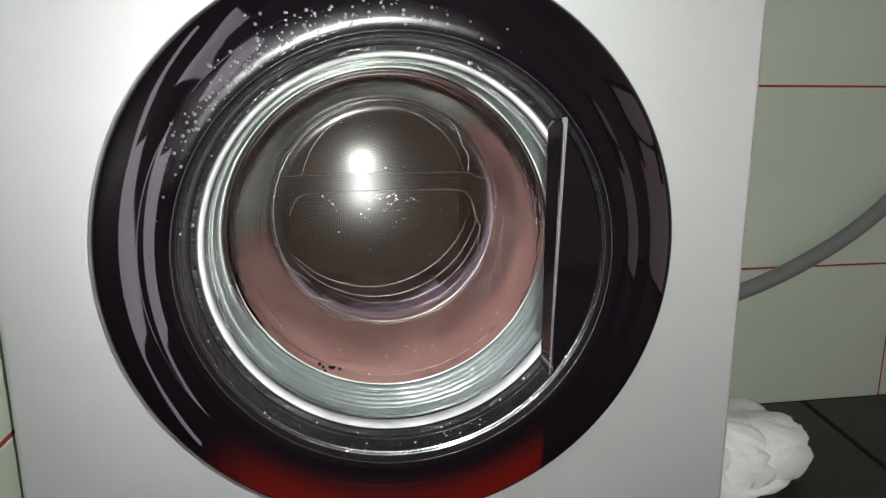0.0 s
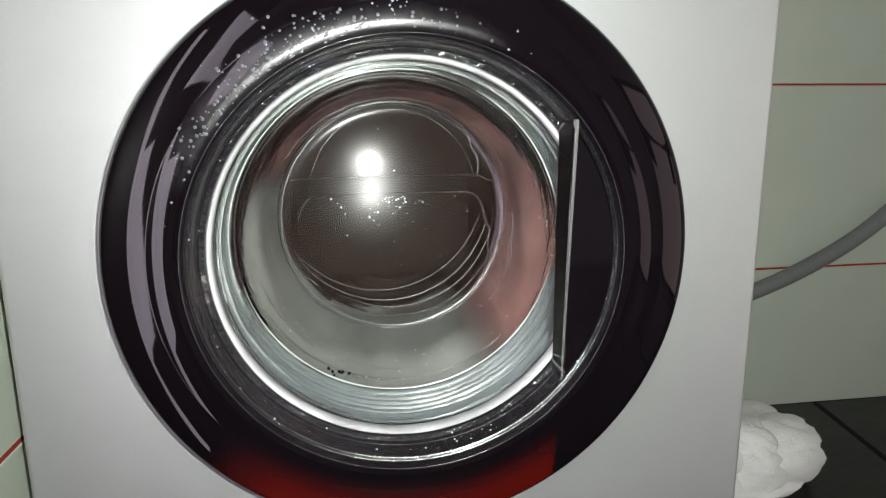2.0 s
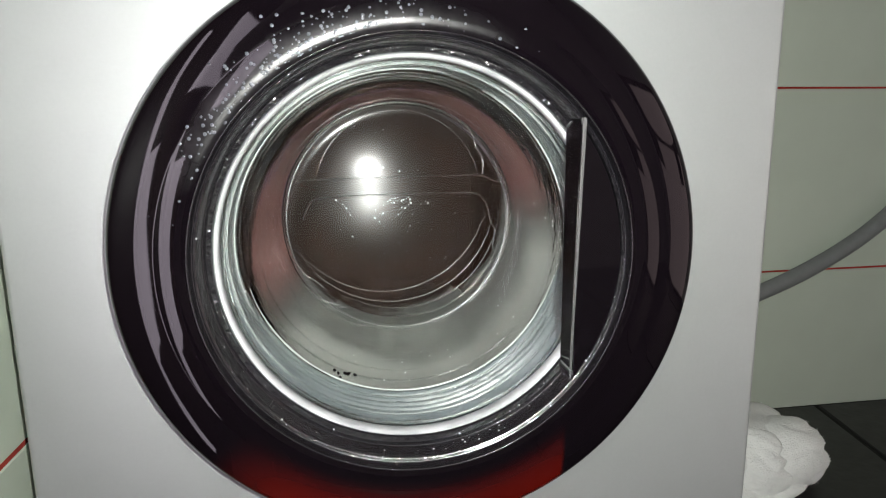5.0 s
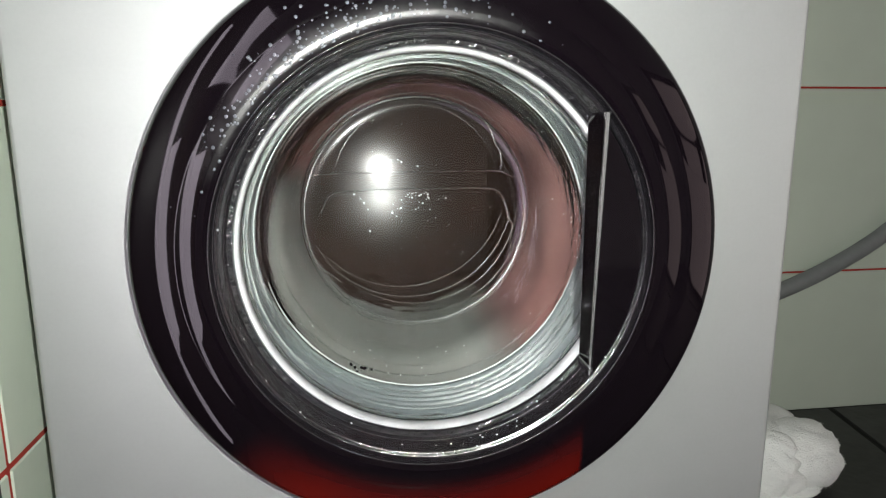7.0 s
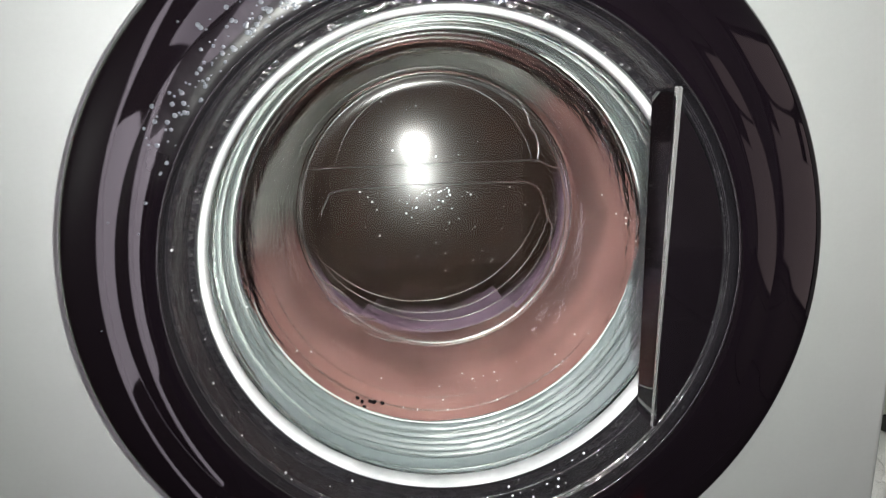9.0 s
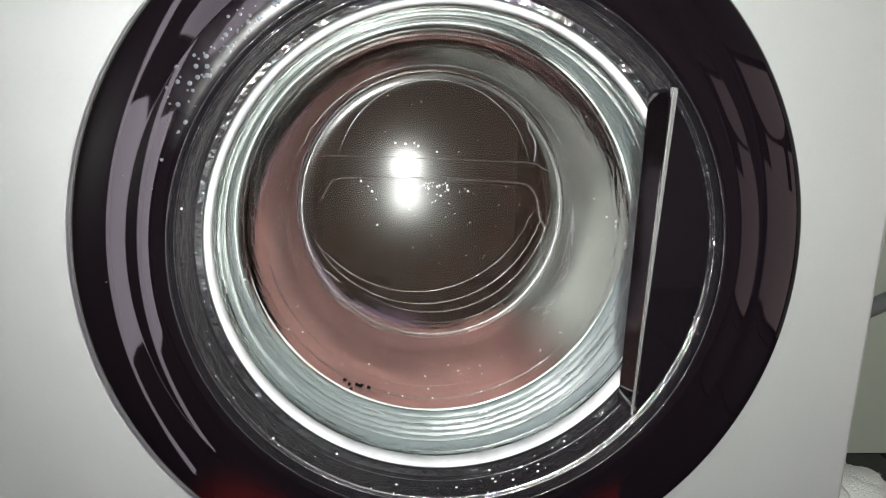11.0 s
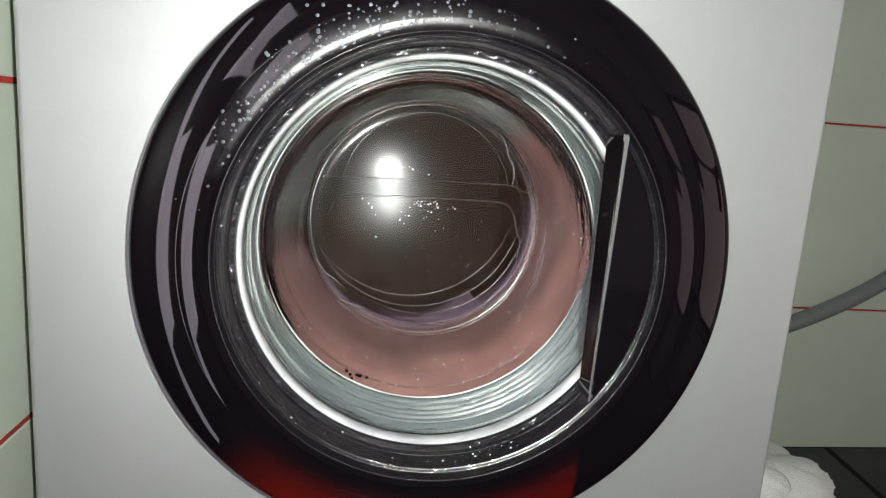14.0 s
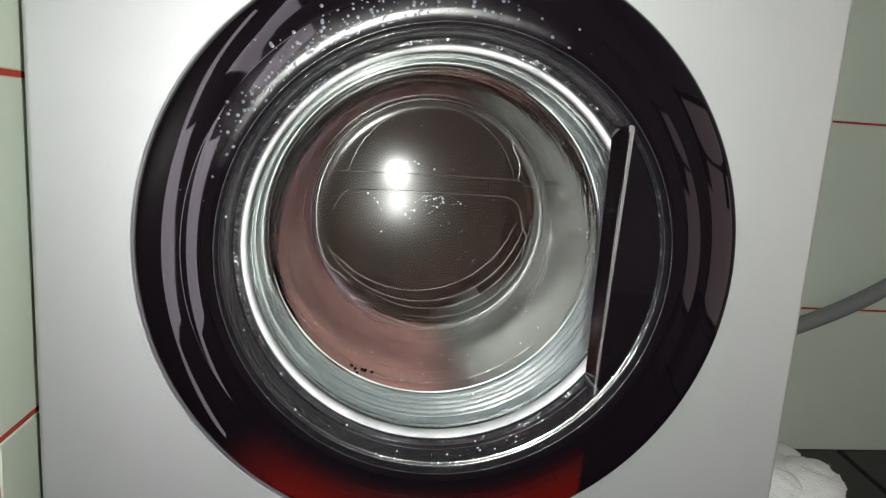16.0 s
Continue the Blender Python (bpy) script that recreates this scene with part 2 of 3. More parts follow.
def tube(points, rad, n=16):
    """A round pipe along a smooth line of points."""
    bm = bmesh.new()
    pts = [Vector(p) for p in points]
    fine = []
    for i in range(len(pts) - 1):
        p0, p1, p2, p3 = pts[max(i - 1, 0)], pts[i], pts[i + 1], pts[min(i + 2, len(pts) - 1)]
        for k in range(8):
            u = k / 8
            fine.append(0.5 * ((2 * p1) + (p2 - p0) * u + (2 * p0 - 5 * p1 + 4 * p2 - p3) * u * u + (3 * p1 - p0 - 3 * p2 + p3) * u ** 3))
    fine.append(pts[-1])
    rings = []
    for i, p in enumerate(fine):
        d = (fine[min(i + 1, len(fine) - 1)] - fine[max(i - 1, 0)]).normalized()
        a = d.cross(Vector((0, 1, 0))).normalized()
        b = d.cross(a)
        rings.append([bm.verts.new(p + a * rad * math.cos(2 * math.pi * k / n) + b * rad * math.sin(2 * math.pi * k / n)) for k in range(n)])
    for r0, r1 in zip(rings, rings[1:]):
        for k in range(n):
            bm.faces.new((r0[k], r0[(k + 1) % n], r1[(k + 1) % n], r1[k]))
    bm.faces.new(rings[0])
    bm.faces.new(rings[-1][::-1])
    return bm


# ---- the washing machine ----
machine = thing("washing_machine", "silver front-loading washing machine with a dark round door, spinning", "washing machine")


def front_panel():
    """The front sheet with the door's hole, rounded at its upright edges."""
    n, hole, w, z0, z1 = 96, 0.185, 0.3, 0.02, 0.85
    bm = bmesh.new()
    inner, inner2, outer, outer2 = [], [], [], []
    for k in range(n):
        a = 2 * math.pi * (k + 0.5) / n
        c, s = math.cos(a), math.sin(a)
        inner.append(bm.verts.new((CX + hole * c, 0.0, CZ + hole * s)))
        inner2.append(bm.verts.new((CX + hole * c, 0.03, CZ + hole * s)))
        reach = min((w - 0.004 - CX * math.copysign(1, c)) / max(abs(c), 1e-9), ((z1 - CZ) if s > 0 else (CZ - z0)) / max(abs(s), 1e-9))
        outer.append(bm.verts.new((CX + reach * c, 0.0, CZ + reach * s)))
    for k in range(n):
        j = (k + 1) % n
        bm.faces.new((inner[k], inner[j], outer[j], outer[k]))
        bm.faces.new((inner[j], inner[k], inner2[k], inner2[j]))
    return bm


part("front_panel", front_panel(), M_PANEL, machine)
for side in (-1, 1):
    bm = bmesh.new()
    prof = [(0.296, 0.0)] + [(0.296 + 0.004 * math.sin(radians(a)), 0.004 - 0.004 * math.cos(radians(a))) for a in (20, 40, 60, 80)] + [(0.3, 0.006), (0.3, 0.018), (0.296, 0.018)]
    lo = [bm.verts.new((side * x, y, 0.02)) for x, y in prof]
    hi = [bm.verts.new((side * x, y, 0.85)) for x, y in prof]
    for k in range(len(prof) - 1):
        bm.faces.new((lo[k], lo[k + 1], hi[k + 1], hi[k]))
    part("panel_edge", bm, M_PANEL, machine, smooth=40)
    part("side_panel", box(side * 0.2975 if side > 0 else -0.2975, side * 0.2955 if side > 0 else -0.2955, 0.021, 0.53, 0.02, 0.85), M_CASE, machine)
part("back_panel", box(-0.295, 0.295, 0.531, 0.54, 0.02, 0.85), M_CASE, machine)
part("top", box(-0.3, 0.3, 0.0, 0.54, 0.852, 0.88, 0.004), M_CASE, machine)
part("plinth", box(-0.29, 0.29, 0.01, 0.53, 0.0, 0.019), M_CASE, machine)

# door: dark ring, black funnel, glass bowl, handle plate
def ring_profile():
    """The ring's section: a rounded lip, a bowed band, a flatter band and a bead that rolls back to the panel."""
    pts = [(0.1572, -0.0500), (0.1575, -0.0522), (0.1583, -0.0538), (0.1600, -0.0547), (0.1625, -0.0553), (0.1650, -0.0556)]
    slopes = [(0.1650, -0.03), (0.1665, 0.04), (0.1780, 0.22), (0.1785, 0.02), (0.1830, 0.025), (0.1870, 0.05), (0.1920, 0.15), (0.1980, 0.22), (0.2040, 0.34), (0.2070, 0.62), (0.2095, 1.5), (0.2115, 3.0), (0.2130, 6.0)]
    r, y = pts[-1]
    while r < 0.2129:
        for (r0, s0), (r1, s1) in zip(slopes, slopes[1:]):
            if r0 <= r <= r1:
                k = s0 + (s1 - s0) * (r - r0) / (r1 - r0)
        r, y = r + 0.0005, y + 0.0005 * k
        pts.append((r, y))
    return pts + [(0.2138, y + 0.006), (0.2136, -0.004), (0.2115, -0.002), (0.17, -0.002), (0.1605, -0.02), (0.1575, -0.035)]


RING = ring_profile()
door = part("door", revolve(RING, 192), M_RING, machine, "glossy black door ring, red glow painted along its lower edge", smooth=35)
FUNNEL = [(0.1570, -0.0535), (0.1572, -0.050), (0.1562, -0.046), (0.1535, -0.0445), (0.1527, -0.041), (0.1525, -0.028), (0.1505, -0.0245), (0.1470, -0.0235), (0.1462, -0.018), (0.1495, -0.012), (0.1570, -0.020)]
part("funnel", revolve(FUNNEL, 192), M_BEZEL, door, "glossy black inner door funnel", smooth=30)
TRIMS = ((0.1574, -0.0548, 0.0007), (0.1548, -0.0458, 0.0006), (0.1524, -0.0270, 0.0007))
for r, y, q in TRIMS:
    part("trim_ring", revolve([(r + q * math.cos(a), y + q * math.sin(a)) for a in [2 * math.pi * k / 8 for k in range(8)]], 192), M_BEZEL, door, smooth=80)
SEAL = [(0.1464, -0.0215), (0.1452, -0.0226), (0.1438, -0.0215), (0.1430, -0.0180), (0.1428, -0.0120), (0.1445, -0.0095), (0.1464, -0.010)]
part("rim", revolve(SEAL, 192), M_RIM, door, "bright white rim round the glass", smooth=60)

FLANK = [(0.1480, -0.0085), (0.1440, -0.0075), (0.1424, -0.003), (0.1414, 0.004), (0.1420, 0.007), (0.1408, 0.014), (0.1413, 0.018), (0.1402, 0.025), (0.1407, 0.029), (0.1395, 0.036), (0.1400, 0.040),
         (0.1385, 0.048), (0.1350, 0.062), (0.1290, 0.076), (0.1220, 0.087, 0.001), (0.1150, 0.0955, 0.004), (0.1105, 0.1015, 0.007), (0.1080, 0.1075, 0.008), (0.1060, 0.1103, 0.008)]
LIFT = 0.008
INNER = FLANK + [(r, 0.1075 + r * r / 3.0, LIFT) for r in (0.104, 0.095, 0.085, 0.072, 0.06, 0.045, 0.03, 0.015, 0.0)]
OUTER = [(r, 0.1185 + r * r / 3.0, LIFT) for r in (0.0, 0.015, 0.03, 0.045, 0.06, 0.075, 0.09, 0.104)]
OUTER += [(p[0] + 0.0030, p[1] + 0.0115 + 0.36 * (p[0] - 0.106), *p[2:]) for p in FLANK[:10:-1]] + [(0.1435, 0.0500), (0.1450, 0.030), (0.1462, 0.010), (0.1480, -0.002)]


def lean(y, z, slope):
    """How far the bowl's bottom, slanted to fit its highlights to the camera's view, sets a point back: the upper half
    more than the lower.
    """
    u = min(1.0, max(0.0, (y - 0.045) / 0.055))
    return y + slope * (z - CZ - LIFT) * u * u * (3 - 2 * u)


FACE_SLOPE, BACK_SLOPE = 0.053, 0.108
bm = revolve(INNER + OUTER, 160)
bm.verts.ensure_lookup_table()
at = 0
for k, p in enumerate(INNER + OUTER):
    for v in bm.verts[at:at + (1 if p[0] < 1e-6 else 160)]:
        v.co.y = lean(v.co.y, v.co.z, FACE_SLOPE if k < len(INNER) else BACK_SLOPE)
    at += 1 if p[0] < 1e-6 else 160
bowl = part("glass_bowl", bm, M_GLASS, door, "clear moulded glass bowl with stepped rings", smooth=50)
bowl.data.materials.append(M_BACKGLASS)
for f in bowl.data.polygons:
    if f.center.y > 0.1135 and (f.center.x - CX) ** 2 + (f.center.z - CZ - LIFT) ** 2 < 0.100 ** 2 and f.normal.y > 0:
        f.material_index = 1
bowl.visible_shadow = False


def face_y(x, z):
    """Where the bowl's inner front face lies, in depth, at a point of the door's plane."""
    q = min((x - CX) ** 2 + (z - CZ - LIFT) ** 2, 0.104 ** 2)
    return lean(0.1075 + q / 3.0, z, FACE_SLOPE)


def bead(r, y, lift, a0, a1, rad, wobble, seed, side=0.0, mat=None):
    """A thin bead along an arc of the bowl, a moulded ridge or a shaped-in highlight; it wanders a little towards its
    ends. With no y it lies on the front face.
    """
    bm = bmesh.new()
    n, k = max(24, int((a1 - a0) / 2.5)), 6
    full = a1 - a0 >= 359.9
    rings = []
    for i in range(n if full else n + 1):
        u = i / n
        a = radians(a0 + (a1 - a0) * u)
        end = 0 if full else max(0, abs(2 * u - 1) - 0.62) / 0.38
        rr = r + wobble * (0.25 + 2.2 * end) * noise.noise(Vector((u * (8 + 14 * end), seed * 3.1, 0.3)))
        th = rad * (0.8 + 0.5 * noise.noise(Vector((math.cos(a) * 3, math.sin(a) * 3, seed))))
        if not full:
            th *= 0.25 + 0.75 * min(1, 6 * u, 6 * (1 - u))
        deep = lean(y, CZ + lift + rr * math.sin(a), FACE_SLOPE) if y is not None else face_y(CX + side + rr * math.cos(a), CZ + lift + rr * math.sin(a))
        rings.append([bm.verts.new((CX + side + (rr + th * math.cos(2 * math.pi * j / k)) * math.cos(a), deep + th * math.sin(2 * math.pi * j / k), CZ + lift + (rr + th * math.cos(2 * math.pi * j / k)) * math.sin(a))) for j in range(k)])
    pairs = list(zip(rings, rings[1:])) + ([(rings[-1], rings[0])] if full else [])
    for p, q in pairs:
        for j in range(k):
            bm.faces.new((p[j], p[(j + 1) % k], q[(j + 1) % k], q[j]))
    if not full:
        bm.faces.new(rings[0])
        bm.faces.new(rings[-1][::-1])
    ob = part("ridge_or_glint_bead", bm, mat or M_RIDGE, door, smooth=80)
    ob.visible_shadow = False


for i, (r, y, lift, a0, a1, rad, wob, side) in enumerate((
        (0.1428, -0.0060, 0, 0, 360, 0.0010, 0, 0), (0.1410, 0.0085, 0, 0, 360, 0.0006, 0, 0), (0.1398, 0.0255, 0, 0, 360, 0.0006, 0, 0), (0.1390, 0.0365, 0, 0, 360, 0.0009, 0.0002, 0),
        (0.1335, 0.0620, 0, 195, 330, 0.0009, 0.0006, 0), (0.1278, 0.0750, 0, 185, 290, 0.0006, 0.0010, 0), (0.1140, 0.0945, 0.004, 20, 160, 0.0006, 0.0012, 0), (0.1065, 0.1090, 0.008, 0, 360, 0.0007, 0.0004, 0),
        # wider beads added to shape in the white reflections on the upper flank
        (0.1400, 0.0130, 0, 70, 205, 0.0014, 0.0003, 0), (0.1350, 0.0555, 0, 75, 150, 0.0010, 0.0006, 0), (0.1385, 0.0300, 0, 5, 50, 0.0013, 0.0004, 0),
        (0.0780, None, 0.0300, 8, 170, 0.0005, 0.0005, 0), (0.1000, None, 0.0390, 216, 344, 0.0005, 0.0010, -0.014), (0.1000, None, 0.0290, 210, 350, 0.0006, 0.0010, -0.008),
        (0.0980, None, 0.0200, 236, 356, 0.0006, 0.0010, -0.002), (0.0980, None, 0.0110, 254, 362, 0.0005, 0.0012, 0.002), (0.1025, None, 0.0060, 208, 372, 0.0008, 0.0010, 0.0))):
    bead(r, y, lift, a0, a1, rad, wob, i, side)
# the step that closes the bowl's flank; a whitish bead paints its lower highlight
bead(0.1372, 0.0480, 0, 196, 344, 0.0011, 0.0003, 31, 0.0, M_STEP_GLINT)
bead(0.1372, 0.0480, 0, 344, 556, 0.0006, 0.0003, 32, 0.0, M_RIDGE)
# whitish arcs standing in for bright reflections round the flank
for i, (r, y, a0, a1, rad) in enumerate(((0.1412, 0.0105, 15, 232, 0.0008), (0.1394, 0.0345, 70, 205, 0.0007), (0.1388, 0.0430, 8, 62, 0.0009))):
    bead(r, y, 0, a0, a1, rad, 0.0003, 40 + i, 0.0, M_STEP_GLINT)


def rib(line, rad):
    """A moulded line across the bowl's front face."""
    ob = part("glass_rib", tube([(CX + x, face_y(CX + x, z) - 0.0002, z) for x, z in line], rad, 8), M_RIDGE, door, smooth=60)
    ob.visible_shadow = False


rib([(-0.094, 0.503), (-0.07, 0.504), (-0.035, 0.5045), (0.0, 0.505), (0.04, 0.505), (0.078, 0.5045), (0.089, 0.500), (0.098, 0.498)], 0.0006)
rib([(-0.089, 0.468), (-0.084, 0.479), (-0.076, 0.486), (-0.04, 0.4885), (0.0, 0.489), (0.04, 0.489), (0.070, 0.488), (0.079, 0.484), (0.084, 0.476), (0.088, 0.460), (0.092, 0.452), (0.090, 0.436), (0.094, 0.424)], 0.0008)
rib([(0.066, 0.551), (0.072, 0.540), (0.0745, 0.531), (0.079, 0.524), (0.081, 0.514), (0.080, 0.506)], 0.0008)
rib([(-0.098, 0.428), (-0.090, 0.416), (-0.081, 0.410), (-0.073, 0.403)], 0.0008)
rib([(-0.090, 0.402), (-0.080, 0.394), (-0.071, 0.389), (-0.060, 0.386)], 0.0007)
rib([(-0.078, 0.388), (-0.066, 0.380), (-0.060, 0.3835), (-0.050, 0.3835)], 0.0007)
rib([(-0.058, 0.371), (-0.045, 0.365), (-0.034, 0.3645), (-0.030, 0.3675)], 0.0007)


def handle_plate():
    """A plate shaped like the segment of a circle, bevelled along its straight grip edge."""
    R, xc = 0.1515, 0.1125
    bm = bmesh.new()
    h = math.acos((xc - CX) / R)
    rim = [(CX + R * math.cos(-h + 2 * h * k / 28), CZ + R * math.sin(-h + 2 * h * k / 28)) for k in range(29)]
    rows = []
    for y, inset in ((-0.026, 0.0), (-0.0455, 0.0), (-0.0500, 0.0016)):
        row = []
        for k, (x, z) in enumerate(rim):
            row.append(bm.verts.new((x - inset * (x - CX) / R + ((inset - (0.0018 if y > -0.03 else 0)) if k in (0, 28) else 0), y, z - inset * (z - CZ) / R)))
        rows.append(row)
    for a, b in zip(rows, rows[1:]):
        for k in range(29):
            j = (k + 1) % 29
            bm.faces.new((a[k], a[j], b[j], b[k]))
    bm.faces.new(rows[-1])
    bm.faces.new(rows[0][::-1])
    return bm


handle = part("handle", handle_plate(), M_HANDLE, door, "black glossy grip plate of the door", smooth=20)
bm = bmesh.new()
zt, zb = 0.5580, 0.3620
# the bevel's highlight is put into the shape: the strip narrows where it fades
sec = [(0.1108, -0.0490), (0.1122, -0.0506), (0.1145, -0.0507), (0.1138, -0.0480)]
top_loop = [bm.verts.new((x + 0.0028, y, zt)) for x, y in sec]
low_loop = [bm.verts.new((0.1105 + (x - 0.1128) * 0.25, y, zb)) for x, y in sec]
for k in range(4):
    bm.faces.new((top_loop[k], top_loop[(k + 1) % 4], low_loop[(k + 1) % 4], low_loop[k]))
bm.faces.new(top_loop)
bm.faces.new(low_loop[::-1])
part("grip_edge", bm, M_EDGE, door, "polished bevelled grip edge")

# gasket behind the glass, folded like a bellows
GASKET = [(0.176, 0.004), (0.158, 0.004), (0.152, 0.008)]
for k in range(5):
    y = 0.012 + k * 0.009
    GASKET += [(0.1485, y), (0.1497, y + 0.0025), (0.1570, y + 0.0040), (0.1575, y + 0.0055), (0.1500, y + 0.007)]
GASKET += [(0.1460, 0.0575), (0.1445, 0.0600), (0.1455, 0.0630), (0.1500, 0.0640), (0.1800, 0.0660), (0.1900, 0.0500), (0.1860, 0.004)]
part("gasket", revolve(GASKET, 128), M_GASKET, machine, "pale grey rubber door gasket", smooth=50)

# tub front and drum
drum = part("drum", revolve([(0.185, 0.070), (0.236, 0.080), (0.240, 0.086), (0.240, 0.395), (0.232, 0.402), (0.2420, 0.404), (0.2440, 0.396), (0.2440, 0.084), (0.239, 0.075), (0.186, 0.066)], 96, cx=0, cz=0), M_STEEL, machine, "stainless steel drum", smooth=40)
drum.location = (CX, 0, CZ)
part("drum_back", revolve([(0.0, 0.392), (0.05, 0.388), (0.10, 0.394), (0.16, 0.390), (0.231, 0.400), (0.231, 0.408), (0.0, 0.408)], 96, closed=False, cx=0, cz=0), M_DRUM_SHADE, drum, "drum back, the drum's deep shade painted into its colour", smooth=40)
for k in range(3):
    a = 2 * math.pi * k / 3 + 0.9
    bm = box(0.198, 0.239, 0.10, 0.38, -0.020, 0.020, 0.009, 3)
    bmesh.ops.rotate(bm, verts=bm.verts, cent=(0, 0, 0), matrix=Matrix.Rotation(a, 3, "Y"))
    part("lifter", bm, M_STEEL, drum, smooth=40)


def laundry(name, label, a0, a1, y0, y1, r_in, mat, seed):
    """A wrung garment pressed against the drum by the spin: a lumpy band over an arc of the wall."""
    bm = bmesh.new()
    na, nc = 96, 44
    rings = []
    for i in range(na + 1):
        u = i / na
        a = radians(a0 + (a1 - a0) * u)
        fade = min(1.0, 16 * u, 16 * (1 - u)) ** 0.5 * 0.97 + 0.03
        ring = []
        for k in range(nc):
            b = 2 * math.pi * k / nc
            yc, hy = (y0 + y1) / 2, (y1 - y0) / 2
            rc, hr = (r_in + 0.236) / 2, (0.236 - r_in) / 2
            q = Vector((math.cos(a) * 9, math.sin(a) * 9, b * 1.2 + seed * 7))
            lump = 1 + 0.22 * noise.noise(q) + 0.14 * noise.noise(q * 2.7) + 0.5 * abs(noise.noise(Vector((b * 2.6, seed * 5.3, 0.4)))) - 0.12
            cb, sb = math.cos(b), math.sin(b)
            r = 0.236 - (0.236 - (rc + hr * math.copysign(abs(cb) ** 0.7, cb))) * fade * (lump if cb < 0.6 else 1)
            y = yc + hy * math.copysign(abs(sb) ** 0.7, sb) * (0.5 + 0.5 * fade) * (0.9 + 0.1 * lump)
            ring.append(bm.verts.new((min(r, 0.238) * math.cos(a), y, min(r, 0.238) * math.sin(a))))
        rings.append(ring)
    for p, q in zip(rings, rings[1:]):
        for k in range(nc):
            bm.faces.new((p[k], p[(k + 1) % nc], q[(k + 1) % nc], q[k]))
    bm.faces.new(rings[0])
    bm.faces.new(rings[-1][::-1])
    ob = part(name, bm, mat, None, smooth=80)
    ob.location = (CX, 0, CZ)
    return tagged(ob, label, "laundry")


# angles run counter-clockwise as seen from the front, at the drum's zero position
pink = laundry("pink_garment", "wet pink garment pressed flat against the spinning drum", 184, 408, 0.070, 0.30, 0.147, M_PINK, 1)
purple = laundry("purple_garment", "wet purple garment pressed against the spinning drum", 205, 372, 0.300, 0.386, 0.150, M_PURPLE, 2)
grey = laundry("grey_garment", "wet grey garment pressed against the spinning drum", 43, 190, 0.070, 0.386, 0.147, M_GREYCLOTH, 3)


# ---- water drops on the glass and on the ring ----
def drops(name, places, parent_label, mat, flat):
    bm = bmesh.new()
    for (x, y, z, r, nrm) in places:
        m = Matrix.Translation((x, y, z)) @ Vector(nrm).to_track_quat("Z", "Y").to_matrix().to_4x4() @ Matrix.Diagonal((r, r, r * flat, 1))
        bmesh.ops.create_icosphere(bm, subdivisions=2, radius=1, matrix=m)
    ob = part(name, bm, mat, None, smooth=80)
    ob.visible_shadow = False
    return tagged(ob, parent_label, "water drops", kind="stuff")


rng = random.Random(5)
spots = []
for k in range(110):
    a, r = rng.uniform(0, 6.283), abs(rng.gauss(0, 0.048))
    x, z = CX - 0.004 + r * math.cos(a), CZ + 0.026 + 0.8 * r * math.sin(a)
    rad = math.hypot(x - CX, z - CZ - LIFT)
    y = face_y(x, z)
    if not 0.487 < z < 0.510 and rad < 0.098:
        spots.append((x, y - 0.0002, z, rng.choice((0.0004, 0.0005, 0.0006, 0.0009)), (0, -1, 0)))
drops("bowl_drops", spots, "small water drops clinging to the glass bowl, glints painted pale", M_DROP_GLINT, 0.5)
spots = []
for k in range(9):
    a, u = radians(-114.5 + rng.uniform(-4.5, 4.5)), rng.uniform(0, 1)
    r, y = 0.1335 + 0.003 * (1 - u), 0.0620 - 0.011 * (1 - u)
    spots.append((CX + r * math.cos(a), y, CZ + r * math.sin(a), rng.choice((0.0011, 0.0014, 0.0017)), (-math.cos(a), -0.4, -math.sin(a))))
drops("lint_specks", spots, "dark lint specks stuck low on the glass bowl", M_HANDLE, 0.5)
spots = []
for k in range(260):
    a, r = radians(rng.gauss(117, 22)), 0.1600 + abs(rng.gauss(0, 0.012))
    if r < 0.194:
        y = float(np.interp(r, [p[0] for p in RING[:-6]], [p[1] for p in RING[:-6]]))
        spots.append((CX + r * math.cos(a), y, CZ + r * math.sin(a), rng.choice((0.0005, 0.0007, 0.001, 0.0013)), (0, -1, 0)))
drops("ring_drops", spots, "dried water drops on the black door ring", M_SPOT, 0.18)

spots = []
for k in range(120):
    a = radians(rng.gauss(-95, 60))
    r, y = rng.choice(((0.1545, -0.0452), (0.1532, -0.0442), (0.1527, -0.0350), (0.1526, -0.0300), (0.1500, -0.0242), (0.1392, 0.0370), (0.1375, 0.0492), (0.1340, 0.0615), (0.1300, 0.0705), (0.1240, 0.0810), (0.1190, 0.0890)))
    spots.append((CX + r * math.cos(a), y - 0.0003, CZ + r * math.sin(a), rng.choice((0.0003, 0.0004, 0.0005, 0.0008)), (-math.cos(a), -0.6, -math.sin(a))))
# extra pale dots, clustered to imitate the torch's sparkle low on the funnel
for k in range(22):
    a = radians(rng.gauss(-72, 9))
    r, y = rng.choice(((0.1541, -0.0447), (0.1527, -0.0380), (0.1527, -0.0310), (0.1268, 0.0765), (0.1225, 0.0835)))
    spots.append((CX + r * math.cos(a), y - 0.0003, CZ + r * math.sin(a), rng.choice((0.0004, 0.0006, 0.0008)), (-math.cos(a), -0.6, -math.sin(a))))
drops("rim_drops", spots, "tiny water drops and pale painted glints along the door's funnel and glass", M_DROP_GLINT, 0.6)

# ---- the room ----
def wall(name, x0, x1, y0, y1, z0, z1, mat):
    return tagged(part(name, box(x0, x1, y0, y1, z0, z1), mat), kind="structure")


